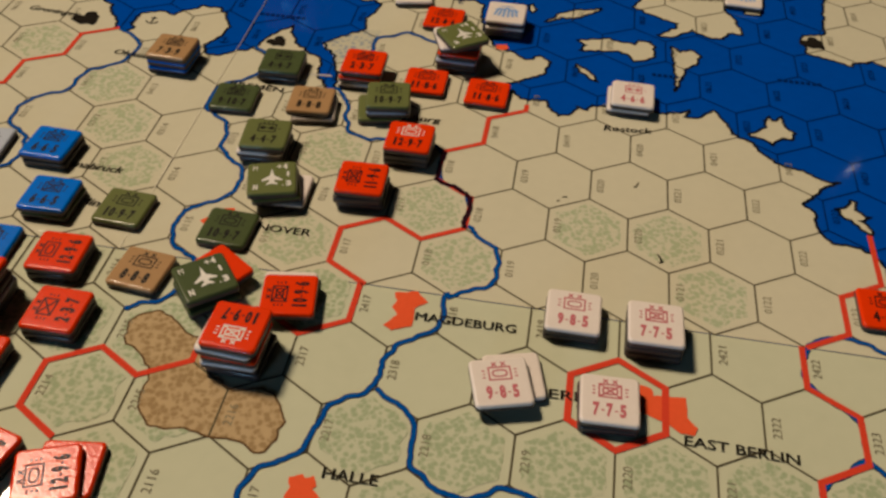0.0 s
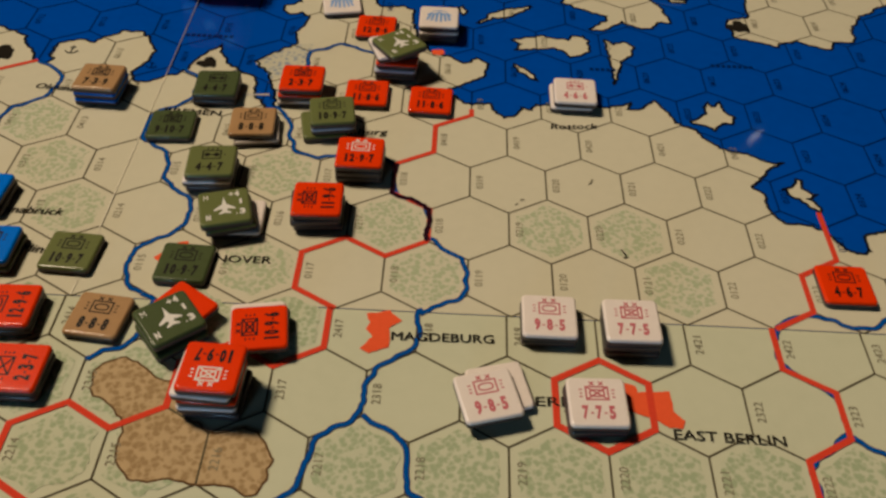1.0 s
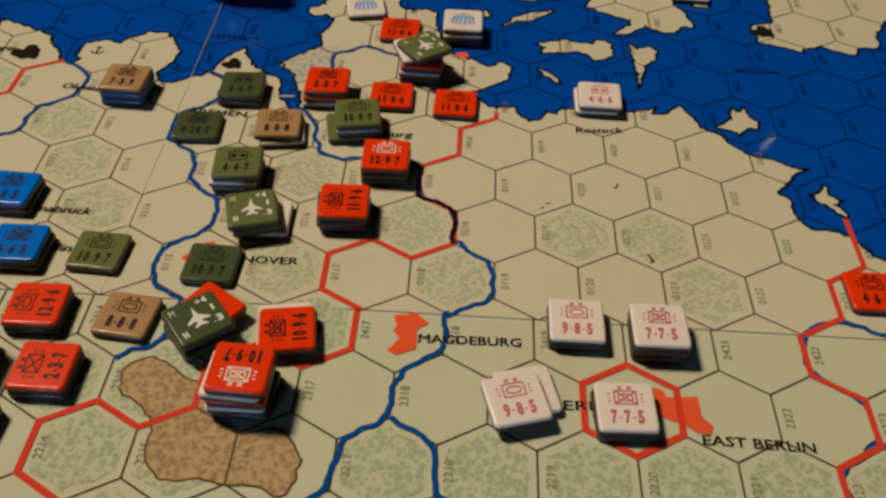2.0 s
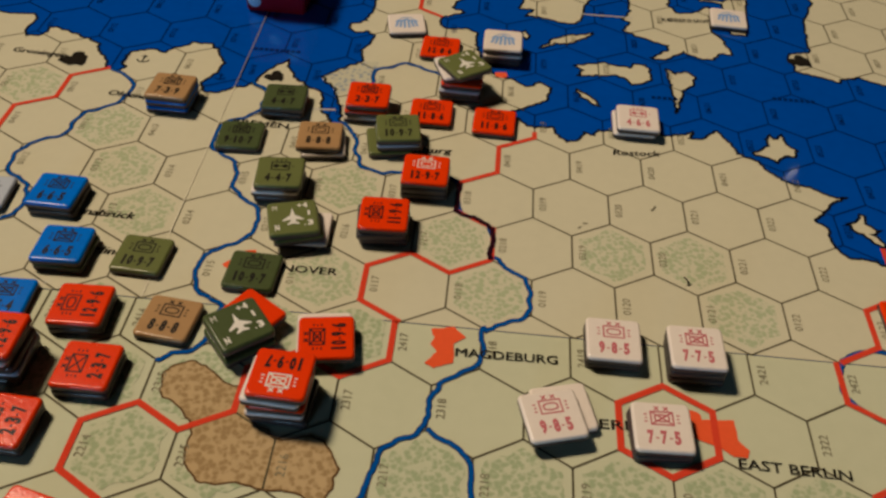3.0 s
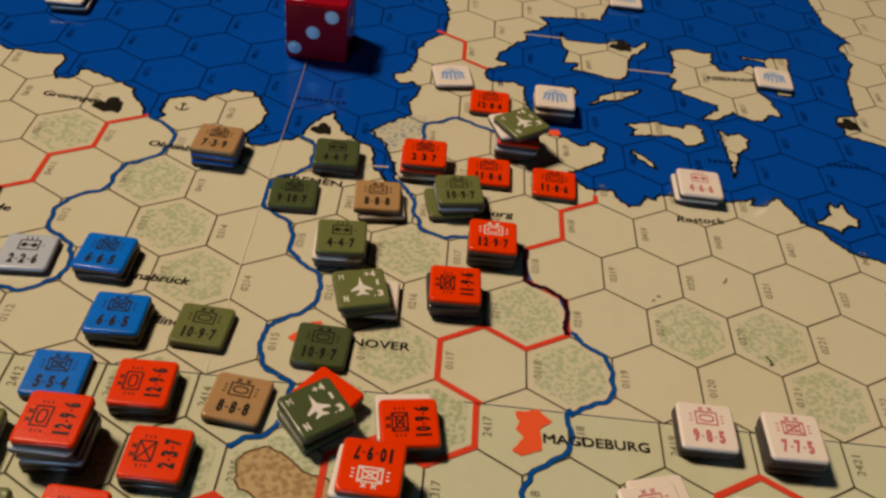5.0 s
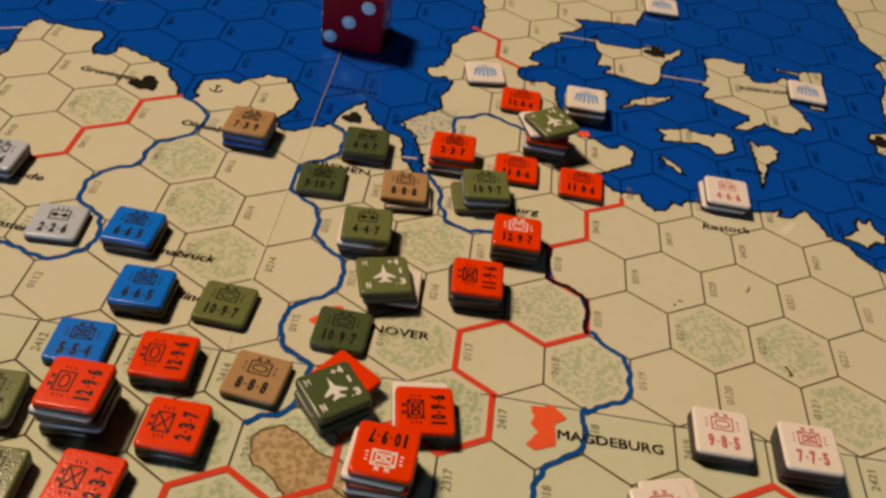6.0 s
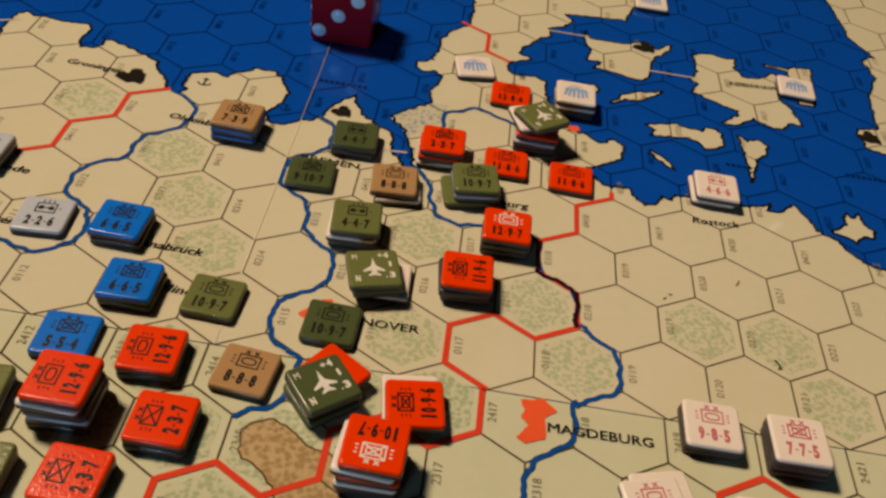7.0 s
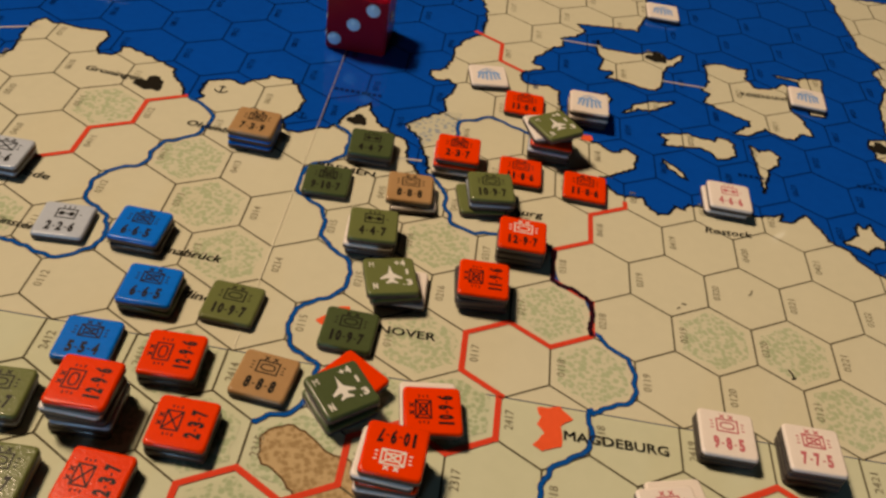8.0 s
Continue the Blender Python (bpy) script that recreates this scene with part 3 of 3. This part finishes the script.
def body_mesh(colour):
    if colour not in BODY:
        me = bpy.data.meshes.new("counter")
        bm = counter_body()
        bm.to_mesh(me)
        bm.free()
        me.materials.append(PAINT[colour])
        me.materials.append(CARD)
        BODY[colour] = me
    return BODY[colour]


FACE = THICK + 0.002


def symbol(kind):
    """The unit box above the numbers, with its inner sign and size marks."""
    bm = bmesh.new()
    z, w = FACE, 0.016
    x0, x1, y0, y1 = -0.105, 0.105, 0.0, 0.145
    if kind == "aircraft":
        half = [(0, 0.20), (0.012, 0.13), (0.026, 0.07), (0.034, 0.035), (0.15, -0.055), (0.15, -0.085), (0.042, -0.06), (0.034, -0.10), (0.085, -0.145), (0.085, -0.17), (0, -0.15)]
        polygon(bm, [(x * 0.85, y * 0.85) for x, y in half + [(-x, y) for x, y in reversed(half[1:-1])]], z)
        return bm
    if kind == "mark":
        for x in (-0.15, -0.095, -0.035, 0.03, 0.09, 0.145):
            polygon(bm, [(x - 0.020, -0.15 + abs(x) * 0.3), (x + 0.012, -0.15 + abs(x) * 0.3), (x * 0.75 + 0.018, 0.06), (x * 0.75 - 0.016, 0.06)], z)
        ribbon(bm, [(-0.15, 0.02), (-0.10, 0.075), (-0.05, 0.05), (0.0, 0.10), (0.05, 0.05), (0.10, 0.075), (0.15, 0.02)], 0.035, z + 0.0005)
        ribbon(bm, [(-0.09, 0.12), (0.0, 0.155), (0.09, 0.12)], 0.018, z + 0.001)
        bmesh.ops.scale(bm, vec=(1.2, 1.15, 1), verts=bm.verts)
        return bm
    if kind == "ship":
        polygon(bm, [(-0.20, 0.02), (-0.17, -0.06), (0.18, -0.06), (0.21, 0.03), (0.10, 0.01), (-0.12, 0.0)], z)
        for x, h, w in ((-0.11, 0.05, 0.03), (-0.05, 0.10, 0.035), (0.01, 0.14, 0.02), (0.045, 0.09, 0.035), (0.11, 0.06, 0.03)):
            polygon(bm, [(x - w, -0.01), (x + w, -0.01), (x + w * 0.5, h), (x - w * 0.4, h)], z + 0.0005 + x * 0.001)
        ribbon(bm, [(-0.14, 0.055), (0.01, 0.13), (0.15, 0.06)], 0.008, z + 0.001)
        return bm
    ribbon(bm, [(x0, y0), (x1, y0), (x1, y1), (x0, y1)], w, z, True)
    if kind in ("armour", "mechanised"):
        ribbon(bm, [(0.068 * max(-1, min(1, 1.25 * math.cos(a))), 0.0725 + 0.038 * math.sin(a)) for a in (i * math.pi / 8 for i in range(16))], w, z + 0.0005, True)
    if kind in ("infantry", "mechanised"):
        ribbon(bm, [(x0, y0), (x1, y1)], w, z + 0.001)
        ribbon(bm, [(x0, y1), (x1, y0)], w, z + 0.0015)
    if kind == "wheels":
        for cx in (-0.055, 0.055):
            polygon(bm, [(cx + 0.034 * math.cos(a), 0.0725 + 0.034 * math.sin(a)) for a in (i * math.pi / 6 for i in range(12))], z + 0.0005)
        ribbon(bm, [(-0.055, 0.0725), (0.055, 0.0725)], w, z + 0.001)
    for x in (-0.055, 0.0, 0.055) if kind == "wheels" else (-0.045, 0.045):
        if kind == "wheels":
            ribbon(bm, [(x, y1 + 0.012), (x, y1 + 0.06)], 0.013, z)
        else:
            ribbon(bm, [(x - 0.022, y1 + 0.015), (x + 0.022, y1 + 0.06)], 0.014, z)
            ribbon(bm, [(x - 0.022, y1 + 0.06), (x + 0.022, y1 + 0.015)], 0.014, z + 0.0005)
    for sx in (-1, 1):
        for k, y in enumerate((0.03, 0.07, 0.11)):
            if kind == "wheels" and (sx < 0 or k != 1):
                continue
            ribbon(bm, [(sx * 0.142, y), (sx * (0.165 if k % 2 else 0.172), y)], 0.015, z)
    return bm


COLOURS = {"red": "red", "green": "olive green", "dark_green": "dark green", "tan": "tan", "blue": "bright blue", "grey": "pale grey-blue", "white": "white", "slate": "dark slate"}


def characters(word, middle, y, height, wide, ink, ob):
    """The figures of a counter, tall and narrow, each a part of its own."""
    pitch = [0.62 if ch in "-." else 1.0 for ch in word]
    step = wide / sum(pitch)
    left = middle - wide / 2
    for ch, p in zip(word, pitch):
        bm, cx = bmesh.new(), left + step * p / 2
        left += step * p
        if ch == "-":
            ribbon(bm, [(cx - step * 0.19, y + height * 0.42), (cx + step * 0.19, y + height * 0.42)], 0.017, FACE)
        elif ch == "." or ch == "+":
            write(bm, ch, cx, y, FACE, height=height, middle=True, bold=0.02)
        else:
            w = step * (0.40 if ch == "1" else 0.80)
            write(bm, ch, cx, y, FACE, width=w, height=height, middle=True, bold=0.0 if ch == "M" else 0.015 if ch == "1" and ink == "white" else 0.055)
        part("dash" if ch in "-.+" else "numeral" if ch.isdigit() else "letter", bm, TEXT[ink], ob)


def counter(x, y, level, angle, colour, ink="black", sign="", value="", place="on the map", tilt=0.0, sign_ink=""):
    """One die-cut counter at a level of its stack (0: on the map)."""
    ob = new("counter", body_mesh(colour))
    ob.matrix_basis = pose(x * W, y * W, (level * (THICK + 0.002) + 0.011) * W, tilt, 0, angle)
    words = {"": "card counter", "aircraft": "card counter with white aircraft silhouette", "mark": "card counter with a many-legged sign", "ship": "card counter with a ship sign"}.get(sign, f"card counter marked {value}")
    tagged(ob, f"{COLOURS[colour]} glossy {words} {place}", "game counter", "game counters")
    if sign:
        bm = symbol(sign)
        if sign not in ("aircraft", "mark", "ship"):
            bmesh.ops.scale(bm, vec=(1.08, 1.1, 1), verts=bm.verts)
            bmesh.ops.translate(bm, vec=(0, 0.02, 0), verts=bm.verts)
        part("unit_sign", bm, TEXT[sign_ink or ink], ob)
    if sign == "aircraft":
        for word, dx, dy in (("M", -0.21, 0.14), ("+4", 0.13, 0.16), ("1", 0.20, 0.01), (".3", 0.18, -0.17), ("N", -0.20, -0.22)):
            characters(word, dx, dy, 0.085, 0.07 * len(word), ink, ob)
    elif value:
        characters(value, -0.005, -0.205, 0.142, 0.355 if len(value) < 6 else 0.405, ink, ob)
    return ob


# x, y, angle, colours from the map up (with a shift in x, y and angle where one sticks out), ink, sign, value
STACKS = (
    (-8.49, 2.64, 4, "grey", "black", "wheels", "2-2-6"),
    (-7.56, 2.68, -2, "slate@0.02,-0.01,2 blue", "black", "mechanised", "6-6-5"),
    (-7.11, 1.74, 1, "dark_green@0.02,0.0,-2 blue", "black", "mechanised", "6-6-5"),
    (-6.18, 1.78, -3, "green", "black", "armour", "10-9-7"),
    (-7.49, 0.90, 2, "blue", "black", "mechanised", "5-5-4"),
    (-6.54, 0.82, 92, "slate red", "black", "armour", "12-9-6"),
    (-5.56, 0.82, -6, "tan", "black", "armour", "8-8-8"),
    (-7.13, 0.06, 90, "slate grey@0.02,0,2 slate white@-0.03,-0.02,-2 red", "black", "armour", "12-9-6"),
    (-6.16, -0.01, 90, "slate red", "black", "infantry", "2-3-7"),
    (-6.74, -0.77, 88, "slate red", "black", "infantry", "2-3-7"),
    (-4.71, 0.66, 38, "dark_green red@0.05,0.225,-72 dark_green", "white", "aircraft", ""),
    (-3.75, 0.67, 99, "white@-0.05,0.14,0 red", "black", "mechanised", "10-9-6"),
    (-4.06, -0.11, 178, "slate white@-0.035,-0.012,2 red@-0.02,0.0,1 white@-0.055,-0.012,-2 red", "black", "mechanised", "10-9-7", "white"),
    (-4.48, 2.45, 16, "white@0.14,0.05,-14 green@0.03,0.01,3 green", "white", "aircraft", ""),
    (-4.82, 1.68, -2, "dark_green", "black", "armour", "10-9-7"),
    (-4.83, 3.31, 5, "slate white@-0.03,-0.02,-2 green", "black", "wheels", "4-4-7"),
    (-5.61, 4.28, 3, "dark_green", "black", "mechanised", "9-10-7"),
    (-5.16, 5.15, 3, "slate dark_green", "black", "wheels", "4-4-7"),
    (-4.49, 4.30, 4, "white@0.05,-0.03,5 tan", "black", "armour", "8-8-8"),
    (-3.94, 5.24, 1, "white@-0.035,-0.035,2 red@-0.02,-0.02,1 red", "black", "mechanised", "2-3-7"),
    (-3.42, 4.50, 9, "green@-0.12,-0.05,3 grey green", "black", "armour", "10-9-7"),
    (-2.95, 3.62, 0, "slate slate red", "black", "armour", "12-9-7", "white"),
    (-3.38, 2.68, 92, "slate slate@-0.03,-0.01,4 red", "black", "mechanised", "11-9-6"),
    (-3.02, 5.23, 0, "red", "black", "armour", "11-8-6"),
    (-2.09, 5.12, -2, "red", "black", "armour", "11-8-6"),
    (-0.01, 5.37, -1, "white@-0.05,0.0,1 white", "pink", "wheels", "4-6-6"),
    (-3.66, 7.68, 11, "white", "sky", "mark", ""),
    (-3.04, 7.03, -1, "red", "black", "armour", "12-8-6"),
    (-2.05, 7.06, 0, "slate white@0.0,-0.025,2 white", "sky", "mark", ""),
    (1.81, 8.76, -4, "white", "sky", "mark", ""),
    (-6.79, 5.03, -2, "blue blue tan", "black", "mechanised", "7-3-9"),
    (-10.20, 8.72, 2, "white@0.05,0.02,4 white", "crimson", "ship", ""),
    (-10.64, 9.65, 4, "grey white@0.04,0,3 white", "crimson", "ship", ""),
    (-0.59, 1.03, 0, "slate white", "pink", "armour", "9-8-5"),
    (0.30, 0.94, 1, "slate slate white", "pink", "mechanised", "7-7-5"),
    (-1.27, -0.08, 16, "white@0.12,0.17,-1 white", "pink", "armour", "9-8-5"),
    (-0.15, -0.10, 2, "slate white", "pink", "mechanised", "7-7-5"),
    (2.95, 1.83, 0, "red", "black", "armour", "4-6-7"),
    (-5.32, -1.94, 110, "red@0.11,0.15,-12 red", "black", "armour", "12-9-6"),
    (-6.08, -1.82, 76, "slate red", "black", "armour", "12-9-6"),
    (-0.54, 11.12, 0, "white", "sky", "mark", ""),
    (-2.60, 5.97, 37, "slate@-0.03,-0.02,-38 grey@-0.04,-0.03,-39 red@-0.02,0.0,-38 white@-0.10,0.07,-16 green", "white", "aircraft", ""),
    (-8.02, -0.00, 4, "grey green", "black", "armour", "10-9-7"),
    (-7.62, -0.86, 2, "tan green", "black", "armour", "10-9-7"),
    (-9.68, 3.60, 0, "grey grey", "black", "infantry", "2-2-6"),
)
random.seed(11)
for x, y, angle, colours, ink, sign, value, *more in STACKS:
    names = colours.split()
    for level, item in enumerate(names):
        colour, _, shift = item.partition("@")
        if level == len(names) - 1:
            counter(x, y, level, angle, colour, ink, sign, value, "on a stack" if level else "on the map", sign_ink=more[0] if more else "")
        else:
            dx, dy, da = (float(v) for v in shift.split(",")) if shift else (random.uniform(-0.010, 0.010), random.uniform(-0.010, 0.010), random.uniform(-2, 2))
            counter(x + dx, y + dy, level, angle + da, colour, place="within a stack")


# ---- the die ----
def die():
    base = new("die")
    s, h = 0.98, 0.49
    base.matrix_basis = pose(-5.88 * W, 8.29 * W, 0.012 * W, 0, 0, -1)
    tagged(base, "large deep red plastic die with blue-tinted white pips on the map", "die")
    bm = bmesh.new()
    box(bm, -h, -h, 0, h, h, s)
    bmesh.ops.bevel(bm, geom=bm.edges[:], offset=0.028, segments=3, affect="EDGES")
    part("cube", bm, DIE_RED, base, smooth=False)
    c = 0.30
    faces = (("front", ((-c - 0.05, -c), (-0.05, 0), (c - 0.05, c))), ("top", ((-c, -c), (c, c))), ("right", ((0, 0),)), ("left", ((-c, -c), (-c, 0), (-c, c), (c, -c), (c, 0), (c, c))), ("back", ((-c, c), (c, c), (-c, -c), (c, -c))))
    turn = {"front": pose(0, -h, h, 90), "top": pose(0, 0, s), "right": pose(h, 0, h, 90, 0, 90), "left": pose(-h, 0, h, 90, 0, -90), "back": pose(0, h, h, 90, 0, 180)}
    for face, spots in faces:
        for u, v in spots:
            bm = bmesh.new()
            rings = [[bm.verts.new(turn[face] @ Vector((u + r * math.cos(a), v + r * math.sin(a), d))) for a in (i * math.pi / 10 for i in range(20))] for r, d in ((0.112, 0.0), (0.104, 0.007), (0.090, 0.016), (0.070, 0.025), (0.047, 0.032), (0.021, 0.036))]
            for a, b in zip(rings, rings[1:]):
                for i in range(20):
                    bm.faces.new((a[i], a[(i + 1) % 20], b[(i + 1) % 20], b[i]))
            bm.faces.new(rings[-1])
            part("pip", bm, PIP, base, smooth=True)


die()


# ---- a small lamp hung beyond the table, which the glossy sheet mirrors as a thin glint ----
GLOW = bpy.data.materials.new("glowing_filament")
GLOW.use_nodes = True
GLOW.node_tree.nodes["Principled BSDF"].inputs["Emission Color"].default_value = (1.0, 0.88, 0.72, 1)
GLOW.node_tree.nodes["Principled BSDF"].inputs["Emission Strength"].default_value = 14.0


def tube(bm, a, b, r, n=8):
    a, b = Vector(a), Vector(b)
    d = (b - a).normalized()
    u = d.orthogonal().normalized()
    v = d.cross(u)
    rings = [[bm.verts.new(p + (u * math.cos(t) + v * math.sin(t)) * r) for t in (i * 2 * math.pi / n for i in range(n))] for p in (a, b)]
    for i in range(n):
        bm.faces.new((rings[0][i], rings[0][(i + 1) % n], rings[1][(i + 1) % n], rings[1][i]))
    bm.faces.new(list(reversed(rings[0])))
    bm.faces.new(rings[1])


def pendant_lamp():
    lamp = new("pendant_lamp")
    lamp.matrix_basis = pose(20.0 * W, 47.0 * W, 31.8 * W)
    tagged(lamp, "slim pendant lamp with a bare glowing filament on a dark cord", "lamp")
    for name, a, b, r, mat in (("filament", (0.28, 0, -0.42), (-0.28, 0, 0.42), 0.02, GLOW), ("socket", (-0.42, 0, 0.62), (-0.42, 0, 2.2), 0.35, TABLE), ("cord", (-0.42, 0, 2.2), (-0.42, 0, 82.2), 0.08, TABLE)):
        bm = bmesh.new()
        tube(bm, a, b, r)
        part(name, bm, mat, lamp)


pendant_lamp()
